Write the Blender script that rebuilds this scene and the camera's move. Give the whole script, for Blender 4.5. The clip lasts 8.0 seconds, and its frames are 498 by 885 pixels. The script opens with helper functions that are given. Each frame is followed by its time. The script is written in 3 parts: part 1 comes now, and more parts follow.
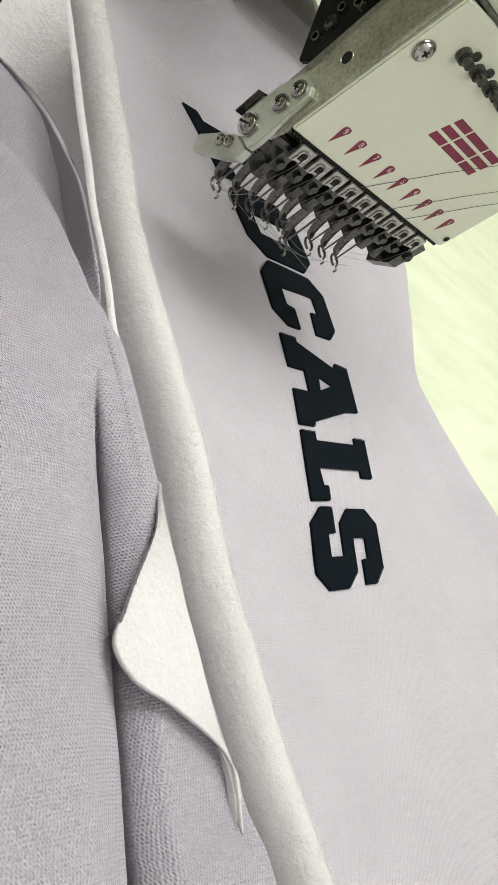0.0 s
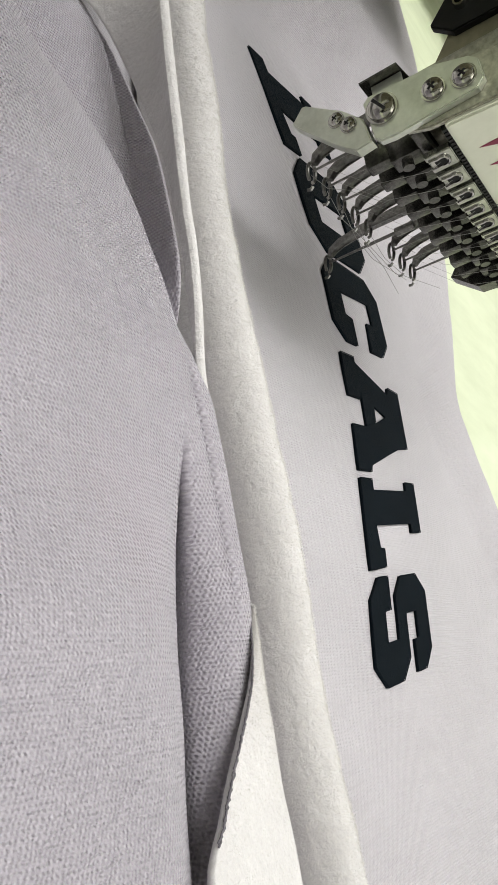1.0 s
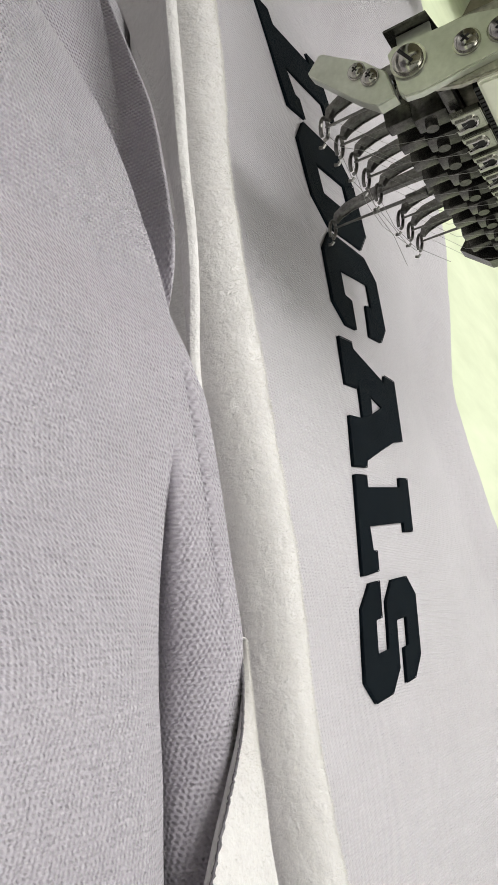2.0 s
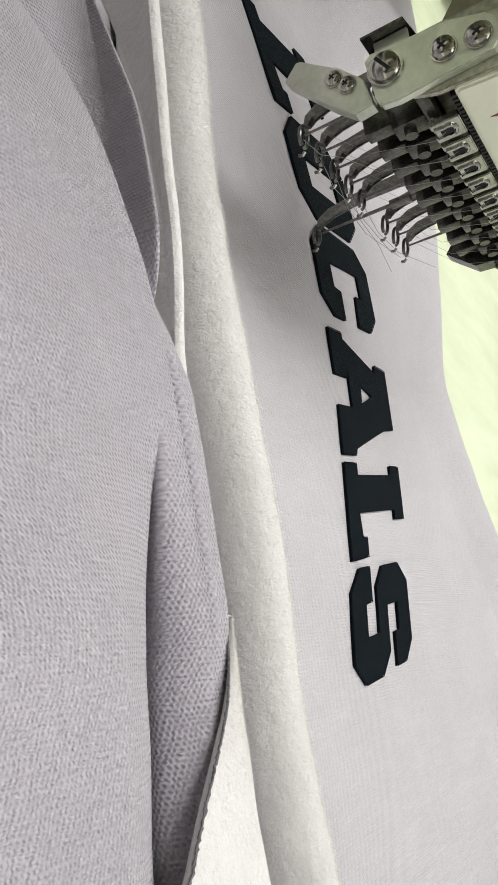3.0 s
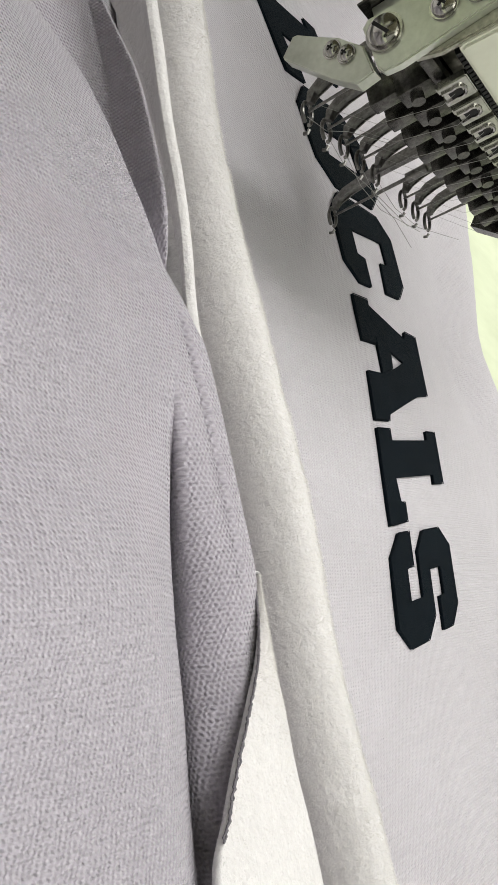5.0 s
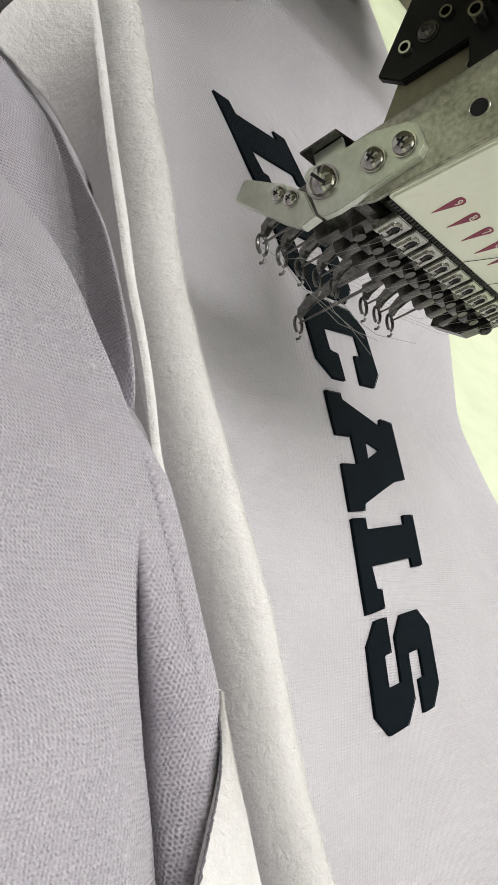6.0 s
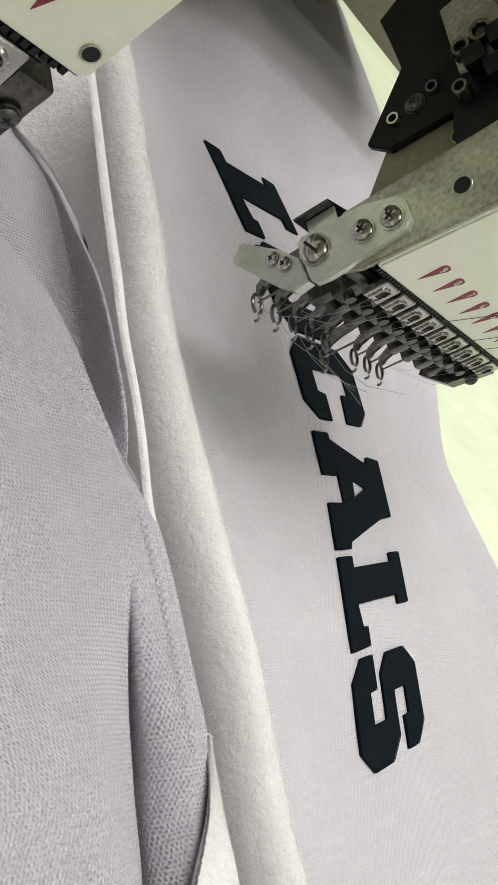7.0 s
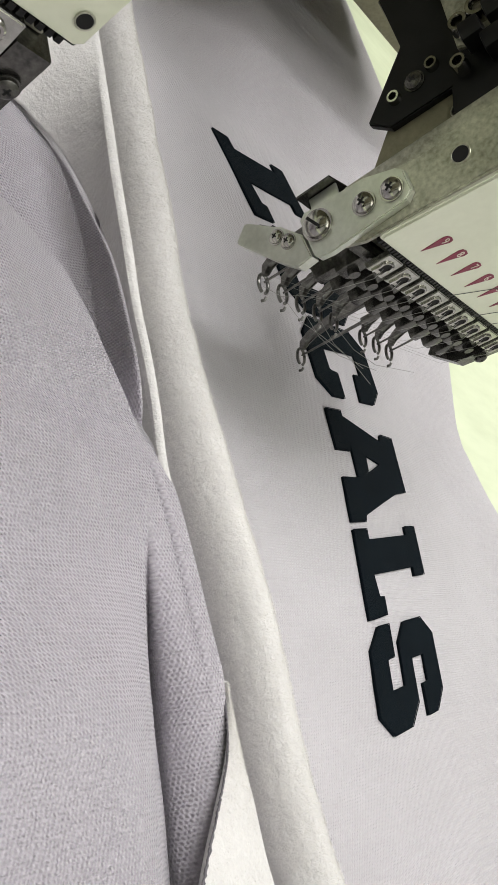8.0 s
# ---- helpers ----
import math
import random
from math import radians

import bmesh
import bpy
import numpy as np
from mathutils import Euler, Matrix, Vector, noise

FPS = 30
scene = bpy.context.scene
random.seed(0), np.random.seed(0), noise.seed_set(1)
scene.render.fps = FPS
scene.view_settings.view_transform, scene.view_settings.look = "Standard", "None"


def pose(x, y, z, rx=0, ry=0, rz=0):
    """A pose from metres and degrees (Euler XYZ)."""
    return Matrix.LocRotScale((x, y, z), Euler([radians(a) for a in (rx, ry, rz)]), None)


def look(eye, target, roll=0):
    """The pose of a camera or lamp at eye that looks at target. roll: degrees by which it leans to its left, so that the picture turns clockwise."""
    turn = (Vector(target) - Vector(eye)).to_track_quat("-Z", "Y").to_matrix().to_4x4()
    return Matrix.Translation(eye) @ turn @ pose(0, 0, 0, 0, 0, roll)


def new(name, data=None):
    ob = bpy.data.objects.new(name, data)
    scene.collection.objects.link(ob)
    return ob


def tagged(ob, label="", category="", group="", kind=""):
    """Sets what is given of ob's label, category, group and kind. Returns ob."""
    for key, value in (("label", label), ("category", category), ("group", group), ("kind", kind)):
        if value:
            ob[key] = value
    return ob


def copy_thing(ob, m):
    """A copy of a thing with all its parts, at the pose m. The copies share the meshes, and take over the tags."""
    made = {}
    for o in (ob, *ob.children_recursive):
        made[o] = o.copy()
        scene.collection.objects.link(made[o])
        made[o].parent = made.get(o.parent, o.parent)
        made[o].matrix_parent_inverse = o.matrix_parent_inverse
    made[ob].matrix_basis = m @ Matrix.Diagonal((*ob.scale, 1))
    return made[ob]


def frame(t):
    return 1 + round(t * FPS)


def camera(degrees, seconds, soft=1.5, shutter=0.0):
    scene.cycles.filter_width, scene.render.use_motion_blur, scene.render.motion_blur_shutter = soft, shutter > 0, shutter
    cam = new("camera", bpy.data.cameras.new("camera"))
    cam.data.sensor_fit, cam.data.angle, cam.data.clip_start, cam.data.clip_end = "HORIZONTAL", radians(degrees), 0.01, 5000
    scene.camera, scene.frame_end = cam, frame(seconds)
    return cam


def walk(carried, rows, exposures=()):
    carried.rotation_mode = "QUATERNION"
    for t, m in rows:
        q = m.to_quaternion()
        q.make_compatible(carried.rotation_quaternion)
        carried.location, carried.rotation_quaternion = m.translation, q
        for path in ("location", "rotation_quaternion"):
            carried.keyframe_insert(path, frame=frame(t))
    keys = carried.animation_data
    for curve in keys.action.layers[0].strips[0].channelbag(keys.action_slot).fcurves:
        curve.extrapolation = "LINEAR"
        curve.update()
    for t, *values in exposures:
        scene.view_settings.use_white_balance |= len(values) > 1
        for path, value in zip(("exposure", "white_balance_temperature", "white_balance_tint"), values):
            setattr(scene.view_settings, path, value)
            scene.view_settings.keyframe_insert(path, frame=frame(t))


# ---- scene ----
cam = camera(35.18, 8.0)
PATH = [
    (0.0, (-0.3497, -0.3462, 0.2773), (-0.0152, -0.1630, 0.0385), 60.32),
    (0.5, (-0.3251, -0.2762, 0.2244), (0.0295, -0.1173, -0.0027), 66.35),
    (1.0, (-0.3328, -0.2334, 0.1860), (0.0338, -0.0901, -0.0321), 70.72),
    (1.5, (-0.3235, -0.2203, 0.1748), (0.0512, -0.0884, -0.0367), 73.37),
    (2.0, (-0.3174, -0.2173, 0.1660), (0.0609, -0.0958, -0.0453), 74.77),
    (3.5, (-0.3096, -0.2072, 0.1814), (0.0672, -0.0867, -0.0332), 73.68),
    (4.0, (-0.3398, -0.2065, 0.1870), (0.0325, -0.0841, -0.0342), 72.74),
    (4.5, (-0.3117, -0.2146, 0.1769), (0.0571, -0.0953, -0.0516), 71.56),
    (5.8, (-0.2882, -0.1933, 0.1987), (0.0676, -0.0543, -0.0392), 66.83),
    (6.0, (-0.3035, -0.1908, 0.2176), (0.0521, -0.0436, -0.0156), 65.95),
    (6.5, (-0.3191, -0.1810, 0.2296), (0.0358, -0.0260, 0.0005), 65.21),
    (7.0, (-0.3191, -0.1821, 0.2290), (0.0372, -0.0237, 0.0044), 65.31),
    (7.5, (-0.3220, -0.1886, 0.2300), (0.0332, -0.0292, 0.0045), 64.89),
    (8.0, (-0.3173, -0.1980, 0.2305), (0.0315, -0.0345, -0.0021), 63.25),
]
walk(cam, [(t, look(eye, target, roll)) for t, eye, target, roll in PATH], [(0.0, 0.0), (8.0, 0.0)])

# ---- world and added lamps ----
world = bpy.data.worlds.new("world")
scene.world = world
world.use_nodes = True
world.node_tree.nodes["Background"].inputs["Color"].default_value = (0.9, 0.95, 1.0, 1)
world.node_tree.nodes["Background"].inputs["Strength"].default_value = 0.2


def added_lamp(x, y, z, length, width, watts, colour, turn=0):
    data = bpy.data.lights.new("added_light", "AREA")
    data.shape, data.size, data.size_y, data.energy, data.color = "RECTANGLE", length, width, watts, colour
    lamp = new("added_light", data)
    lamp.matrix_world = pose(x, y, z, 0, 0, turn)
    return lamp


# unseen lamps, placed and weighted by the shading wanted on cloth and head
LAMPS = [(-0.15, 0.33, 1.92, 1.5, 0.5, 28.5), (1.6, 0.1, 1.92, 1.1, 1.7, 6.5), (0.3, -2.45, 1.92, 2.4, 0.5, 27.0), (-1.6, -0.5, 1.92, 0.5, 1.4, 3.5)]
for lx, ly, lz, ll, lw, le in LAMPS:
    added_lamp(lx, ly, lz - 0.02, ll, lw, le, (1.0, 1.0, 0.985))


# ---- materials ----
def material(name, colour, rough=0.6, metal=0.0, sheen=0.0, coat=0.0):
    m = bpy.data.materials.new(name)
    m.use_nodes = True
    b = m.node_tree.nodes["Principled BSDF"]
    b.inputs["Base Color"].default_value = (*colour, 1)
    b.inputs["Roughness"].default_value = rough
    b.inputs["Metallic"].default_value = metal
    b.inputs["Sheen Weight"].default_value = sheen
    b.inputs["Coat Weight"].default_value = coat
    return m


def node(m, kind, **values):
    n = m.node_tree.nodes.new(kind)
    for k, v in values.items():
        n.inputs[k].default_value = v
    return n


def link(m, a, b):
    m.node_tree.links.new(a, b)


def coords(m, stretch=(1, 1, 1), turn=0.0, source="Object"):
    c = node(m, "ShaderNodeTexCoord")
    p = node(m, "ShaderNodeMapping", Scale=stretch, Rotation=(0, 0, radians(turn)))
    link(m, c.outputs[source], p.inputs["Vector"])
    return p.outputs["Vector"]


def mottle(m, low, high, scale, fine=None, stretch=(1, 1, 1), contrast=(0.3, 0.7)):
    """Colour that varies between two tones at one or two scales."""
    v = coords(m, stretch)
    n = node(m, "ShaderNodeTexNoise", Scale=scale, Detail=5.0, Roughness=0.6)
    link(m, v, n.inputs["Vector"])
    fac = n.outputs["Fac"]
    if fine:
        n2 = node(m, "ShaderNodeTexNoise", Scale=fine, Detail=3.0)
        link(m, v, n2.inputs["Vector"])
        mix = node(m, "ShaderNodeMath")
        mix.operation = "ADD"
        half = node(m, "ShaderNodeMath")
        half.operation = "MULTIPLY"
        half.inputs[1].default_value = 0.5
        link(m, fac, mix.inputs[0])
        link(m, n2.outputs["Fac"], mix.inputs[1])
        link(m, mix.outputs[0], half.inputs[0])
        fac = half.outputs[0]
    r = node(m, "ShaderNodeValToRGB")
    r.color_ramp.elements[0].position, r.color_ramp.elements[1].position = contrast
    r.color_ramp.elements[0].color, r.color_ramp.elements[1].color = (*low, 1), (*high, 1)
    link(m, fac, r.inputs["Fac"])
    link(m, r.outputs["Color"], m.node_tree.nodes["Principled BSDF"].inputs["Base Color"])
    return m


def bumped(m, height, distance, strength=1.0):
    b = node(m, "ShaderNodeBump", Distance=distance, Strength=strength)
    old = m.node_tree.nodes["Principled BSDF"].inputs["Normal"]
    if old.is_linked:
        link(m, old.links[0].from_socket, b.inputs["Normal"])
    link(m, height, b.inputs["Height"])
    link(m, b.outputs["Normal"], old)
    return m


def grain(m, scale, distance, stretch=(1, 1, 1), detail=4.0, strength=1.0):
    n = node(m, "ShaderNodeTexNoise", Scale=scale, Detail=detail, Roughness=0.65)
    link(m, coords(m, stretch), n.inputs["Vector"])
    return bumped(m, n.outputs["Fac"], distance, strength)


def bands(m, axis, scale, turn, distort, source="Object"):
    w = node(m, "ShaderNodeTexWave", Scale=scale, Distortion=distort, Detail=2.0)
    w.inputs["Detail Scale"].default_value = 0.15
    w.wave_type, w.bands_direction = "BANDS", axis
    link(m, coords(m, turn=turn, source=source), w.inputs["Vector"])
    return w.outputs["Fac"]


def calc(m, operation, a, b=None, c=None):
    """One arithmetic node; sockets or numbers in, a socket out."""
    n = node(m, "ShaderNodeMath")
    n.operation = operation
    for k, v in enumerate((a, b, c)):
        if isinstance(v, (int, float)):
            n.inputs[k].default_value = v
        elif v is not None:
            link(m, v, n.inputs[k])
    return n.outputs[0]


def knit(name, low, high, course=0.00158, wale=0.0016, depth=0.0007):
    """Jersey: courses of small stitches, each course set half a stitch off the last, with wandering tone."""
    m = mottle(material(name, high, 0.92, sheen=0.25), low, high, 9.0, 900.0, contrast=(0.32, 0.68))
    place = coords(m, source="UV")
    stray = node(m, "ShaderNodeTexNoise", Scale=160.0, Detail=2.0)
    link(m, place, stray.inputs["Vector"])
    cut = node(m, "ShaderNodeSeparateXYZ")
    link(m, place, cut.inputs[0])
    off = calc(m, "MULTIPLY_ADD", stray.outputs["Fac"], 0.0016, -0.0008)
    across = calc(m, "MULTIPLY", calc(m, "ADD", cut.outputs[0], off), 2 * math.pi / course)
    down = calc(m, "MULTIPLY", calc(m, "ADD", cut.outputs[1], off), 2 * math.pi / wale)
    rib = calc(m, "SINE", across)
    loop = calc(m, "MULTIPLY", calc(m, "SINE", down), calc(m, "COSINE", calc(m, "MULTIPLY", across, 0.5)))
    height = calc(m, "MULTIPLY_ADD", loop, 0.34, calc(m, "MULTIPLY_ADD", rib, 0.26, 0.5))
    bumped(m, height, depth)
    return grain(grain(m, 1400.0, 0.0003), 320.0, 0.0005)


JERSEY = knit("lavender_jersey", (0.37, 0.342, 0.385), (0.49, 0.456, 0.507), depth=0.0009)
FACE = grain(knit("stretched_jersey", (0.43, 0.408, 0.435), (0.52, 0.496, 0.528), depth=0.0004), 110.0, 0.0010)
FLEECE = grain(grain(grain(mottle(material("brushed_fleece", (0.68, 0.66, 0.655), 0.97, sheen=0.4), (0.60, 0.58, 0.578), (0.70, 0.68, 0.676), 40.0, 500.0), 700.0, 0.0004), 240.0, 0.0009), 75.0, 0.0018)
FIBRE = material("fleece_fibre", (0.76, 0.74, 0.71), 0.9)
soft, pass_on = node(FIBRE, "ShaderNodeMixShader", Fac=0.5), node(FIBRE, "ShaderNodeBsdfTranslucent", Color=(0.80, 0.78, 0.75, 1))
link(FIBRE, FIBRE.node_tree.nodes["Principled BSDF"].outputs[0], soft.inputs[1])
link(FIBRE, pass_on.outputs[0], soft.inputs[2])
link(FIBRE, soft.outputs[0], FIBRE.node_tree.nodes["Material Output"].inputs["Surface"])
THREAD = mottle(material("navy_thread", (0.01, 0.016, 0.022), 0.7), (0.0025, 0.0055, 0.009), (0.006, 0.012, 0.018), 40.0, 900.0)
THREAD.node_tree.nodes["Principled BSDF"].inputs["Specular IOR Level"].default_value = 0.07
bumped(THREAD, bands(THREAD, "Y", 700.0, 35, 0.6), 0.0004)
SEAM = grain(material("overlock_thread", (0.14, 0.13, 0.145), 0.9), 900.0, 0.0006)
TABLE = grain(mottle(material("white_tabletop", (0.70, 0.75, 0.56), 0.5), (0.56, 0.61, 0.43), (0.68, 0.73, 0.54), 6.0, stretch=(1, 4, 1)), 120.0, 0.0002)
CREAM = grain(mottle(material("cream_enamel", (0.6, 0.615, 0.48), 0.32, coat=0.15), (0.68, 0.695, 0.55), (0.74, 0.755, 0.61), 12.0, 260.0), 500.0, 0.00006)
STEEL = grain(mottle(material("worn_steel", (0.5, 0.5, 0.44), 0.34, 0.85), (0.24, 0.235, 0.18), (0.60, 0.595, 0.50), 45.0, 420.0, contrast=(0.3, 0.62)), 600.0, 0.00012)
NICKEL = grain(mottle(material("satin_nickel", (0.66, 0.68, 0.6), 0.3, 0.85), (0.55, 0.57, 0.49), (0.72, 0.74, 0.655), 60.0, 380.0), 700.0, 0.00005)
CHROME = mottle(material("screw_steel", (0.5, 0.49, 0.46), 0.13, 1.0), (0.33, 0.32, 0.29), (0.58, 0.57, 0.54), 160.0)
CLIP = mottle(material("bright_clip_steel", (0.5, 0.5, 0.46), 0.22, 0.95), (0.3, 0.3, 0.27), (0.58, 0.58, 0.53), 120.0)
DARK = grain(mottle(material("dark_oiled_steel", (0.09, 0.088, 0.08), 0.24, 0.85), (0.03, 0.03, 0.028), (0.17, 0.165, 0.15), 110.0, 500.0), 500.0, 0.0001)
FOOT = mottle(material("presser_foot_steel", (0.2, 0.195, 0.185), 0.28, 0.9), (0.07, 0.068, 0.064), (0.26, 0.255, 0.24), 90.0, 500.0)
BLACK = material("black_lacquer", (0.006, 0.006, 0.006), 0.4)
BLACK.node_tree.nodes["Principled BSDF"].inputs["Specular IOR Level"].default_value = 0.25
BLACK = grain(mottle(BLACK, (0.004, 0.004, 0.004), (0.010, 0.010, 0.0095), 50.0), 600.0, 0.00008)
# near-black that stands in for the shade inside holes and slots
HOLE = material("hole_shade", (0.008, 0.008, 0.008), 0.9)
OLIVE = grain(mottle(material("olive_casting", (0.2, 0.185, 0.115), 0.5, 0.2), (0.15, 0.14, 0.085), (0.24, 0.225, 0.145), 30.0, 300.0), 300.0, 0.0002)
MAROON = mottle(material("maroon_print", (0.2, 0.012, 0.045), 0.45), (0.17, 0.01, 0.038), (0.235, 0.016, 0.055), 90.0)
PALE = material("pale_print", (0.66, 0.6, 0.52), 0.5)
STRAND = material("grey_thread", (0.3, 0.3, 0.28), 0.5)
DARKSTRAND = material("dark_thread", (0.06, 0.06, 0.055), 0.6)
# walls stay out of view; white so that they fill the shadows
WALL = grain(mottle(material("white_wall", (0.7, 0.7, 0.67), 0.9), (0.64, 0.64, 0.61), (0.72, 0.72, 0.69), 2.0), 60.0, 0.001)
FLOOR = grain(mottle(material("grey_floor", (0.25, 0.25, 0.24), 0.6), (0.2, 0.2, 0.19), (0.28, 0.28, 0.26), 4.0, 60.0), 80.0, 0.0006)
# glow for the panels of the added lamps
GLOW = bpy.data.materials.new("added_lamp_glow")
GLOW.use_nodes = True
GLOW.node_tree.nodes["Principled BSDF"].inputs["Emission Color"].default_value = (1, 0.985, 0.94, 1)
GLOW.node_tree.nodes["Principled BSDF"].inputs["Emission Strength"].default_value = 3.5


# ---- mesh helpers ----
def finish(bm, smooth=True, angle=35):
    me = bpy.data.meshes.new("mesh")
    bmesh.ops.recalc_face_normals(bm, faces=bm.faces)
    if smooth:
        for f in bm.faces:
            f.smooth = True
        for e in bm.edges:
            if len(e.link_faces) == 2 and e.calc_face_angle(0) > radians(angle):
                e.smooth = False
    bm.to_mesh(me)
    bm.free()
    return me


def part(name, bm, mat, parent=None, label="", smooth=True):
    me = finish(bm, smooth)
    me.materials.append(mat)
    ob = new(name, me)
    ob.parent = parent
    if label:
        tagged(ob, label)
    return ob


def box(bm, lo, hi, bevel=0.0, m=None):
    made = bmesh.ops.create_cube(bm, size=1.0)["verts"]
    size, mid = Vector(hi) - Vector(lo), (Vector(hi) + Vector(lo)) / 2
    for v in made:
        v.co = Vector((v.co.x * size.x, v.co.y * size.y, v.co.z * size.z)) + mid
    if bevel:
        edges = list({e for v in made for e in v.link_edges})
        made = bmesh.ops.bevel(bm, geom=edges, offset=bevel, segments=2, profile=0.6, affect="EDGES")["verts"]
    if m:
        bmesh.ops.transform(bm, matrix=m, verts=list(made))
    return bm


def rod(bm, a, b, r, r2=None, seg=14, bevel=0.0):
    a, b = Vector(a), Vector(b)
    m = Matrix.Translation((a + b) / 2) @ (b - a).to_track_quat("Z", "Y").to_matrix().to_4x4()
    made = bmesh.ops.create_cone(bm, cap_ends=True, segments=seg, radius1=r, radius2=r if r2 is None else r2, depth=(b - a).length, matrix=m)["verts"]
    if bevel:
        rim = [e for e in {e for v in made for e in v.link_edges} if abs((e.verts[0].co - e.verts[1].co).normalized().dot((b - a).normalized())) < 0.1]
        bmesh.ops.bevel(bm, geom=rim, offset=bevel, segments=2, affect="EDGES")
    return bm


def prism(bm, points, place, bevel=0.0):
    """A flat plate: outline points (u, v) laid into space by place(u, v, depth 0 or 1)."""
    low = [bm.verts.new(place(u, v, 0)) for u, v in points]
    top = [bm.verts.new(place(u, v, 1)) for u, v in points]
    n = len(points)
    a = bm.faces.new(top)
    b = bm.faces.new(low[::-1])
    for i in range(n):
        bm.faces.new((low[i], low[(i + 1) % n], top[(i + 1) % n], top[i]))
    if bevel:
        bmesh.ops.bevel(bm, geom=list(a.edges), offset=bevel, segments=2, affect="EDGES")
    return bm


def tube(bm, points, r, seg=6, flat=1.0):
    """A round or flattened bar along points."""
    pts = [Vector(p) for p in points]
    rings = []
    for i, p in enumerate(pts):
        d = (pts[min(i + 1, len(pts) - 1)] - pts[max(i - 1, 0)]).normalized()
        side = d.cross(Vector((0.9, 0.1, 0.2)).normalized()).normalized()
        up = d.cross(side)
        rings.append([bm.verts.new(p + r * (math.cos(a) * side + flat * math.sin(a) * up)) for a in (2 * math.pi * k / seg for k in range(seg))])
    for q, s in zip(rings, rings[1:]):
        for k in range(seg):
            bm.faces.new((q[k], q[(k + 1) % seg], s[(k + 1) % seg], s[k]))
    bm.faces.new(rings[0][::-1])
    bm.faces.new(rings[-1])
    return bm


def smooth_through(keys, steady=0.0):
    """A smooth function through a few (at, value) keys; steady 1: it never swings past them."""
    at, val = [np.array(c, float) for c in zip(*sorted(keys))]
    rise = np.diff(val) / np.diff(at)
    slope = np.concatenate([rise[:1], np.where(rise[1:] * rise[:-1] > 0, 2 * rise[1:] * rise[:-1] / (rise[1:] + rise[:-1] + 1e-12 * (rise[1:] + rise[:-1] == 0)), 0.0) * steady + (1 - steady) * np.gradient(val, at)[1:-1], rise[-1:]])

    def f(q):
        q = float(min(max(q, at[0]), at[-1]))
        i = int(min(max(np.searchsorted(at, q) - 1, 0), len(at) - 2))
        h = at[i + 1] - at[i]
        s = (q - at[i]) / h
        return float((2 * s**3 - 3 * s**2 + 1) * val[i] + (s**3 - 2 * s**2 + s) * h * slope[i] + (3 * s**2 - 2 * s**3) * val[i + 1] + (s**3 - s**2) * h * slope[i + 1])
    return f


def ease(a, b, q):
    s = min(max((q - a) / (b - a), 0.0), 1.0)
    return s * s * (3 - 2 * s)


def sheet(fn, nu, nv):
    bm = bmesh.new()
    grid = [[bm.verts.new(fn(i / nu, j / nv)) for j in range(nv + 1)] for i in range(nu + 1)]
    for i in range(nu):
        for j in range(nv):
            bm.faces.new((grid[i][j], grid[i + 1][j], grid[i + 1][j + 1], grid[i][j + 1]))
    # lengths over the cloth, in metres, for its weave
    uv = bm.loops.layers.uv.new("weave")
    for line in grid:
        run = 0.0
        for j, v in enumerate(line):
            run += (v.co - line[j - 1].co).length if j else 0.0
            for loop in v.link_loops:
                loop[uv].uv = (v.co.y, run)
    return bm


def cloth(name, fn, nu, nv, mat, parent, label, thick=0.0024):
    ob = part(name, sheet(fn, nu, nv), mat, parent, label)
    if ob.data.polygons[len(ob.data.polygons) // 2].normal.z < 0:
        ob.data.flip_normals()
    s = ob.modifiers.new("thickness", "SOLIDIFY")
    s.thickness, s.offset = thick, -1.0
    return ob


# ---- room ----
def slab(name, lo, hi, mat, label, category, bevel=0.0):
    bm = box(bmesh.new(), lo, hi, bevel)
    ob = part(name, bm, mat)
    return tagged(ob, label, category, kind="structure")


slab("floor", (-3.2, -3.2, -0.95), (3.6, 3.6, -0.85), FLOOR, "grey workshop floor below the machine", "floor")
# unseen ceiling and walls, added to send light back onto the machine
slab("ceiling", (-3.2, -3.2, 1.98), (3.6, 3.6, 2.08), WALL, "unseen white ceiling added to bounce light", "ceiling")
slab("wall_north", (-3.2, 3.5, -0.85), (3.6, 3.6, 1.98), WALL, "unseen white wall behind the machine, added to bounce light", "wall")
slab("wall_south", (-3.2, -3.2, -0.85), (3.6, -3.1, 1.98), WALL, "unseen white wall added to bounce light", "wall")
slab("wall_east", (3.5, -3.1, -0.85), (3.6, 3.5, 1.98), WALL, "unseen white wall past the machine, added to bounce light", "wall")
slab("wall_west", (-3.2, -3.1, -0.85), (-3.1, 3.5, 1.98), WALL, "unseen white wall added to bounce light", "wall")

# bodies of the added lamps, all out of view
for lx, ly, lz, ll, lw, le in LAMPS:
    lamp = tagged(new("added_lamp"), "unseen white lamp panel added under the ceiling to light the cloth and head", "lamp", "ceiling lamps")
    lamp.location = (lx, ly, lz)
    part("housing", box(bmesh.new(), (-ll / 2, -lw / 2, 0.005), (ll / 2, lw / 2, 0.06), 0.006), WALL, lamp)
    part("diffuser", box(bmesh.new(), (-ll / 2 + 0.02, -lw / 2 + 0.02, -0.012), (ll / 2 - 0.02, lw / 2 - 0.02, 0.004), 0.004), GLOW, lamp)

table = tagged(new("machine_table"), "white laminated table of the embroidery machine", "table")
part("tabletop", box(bmesh.new(), (-1.3, -0.75, -0.0335), (1.9, 1.5, -0.0035), 0.004), TABLE, table)
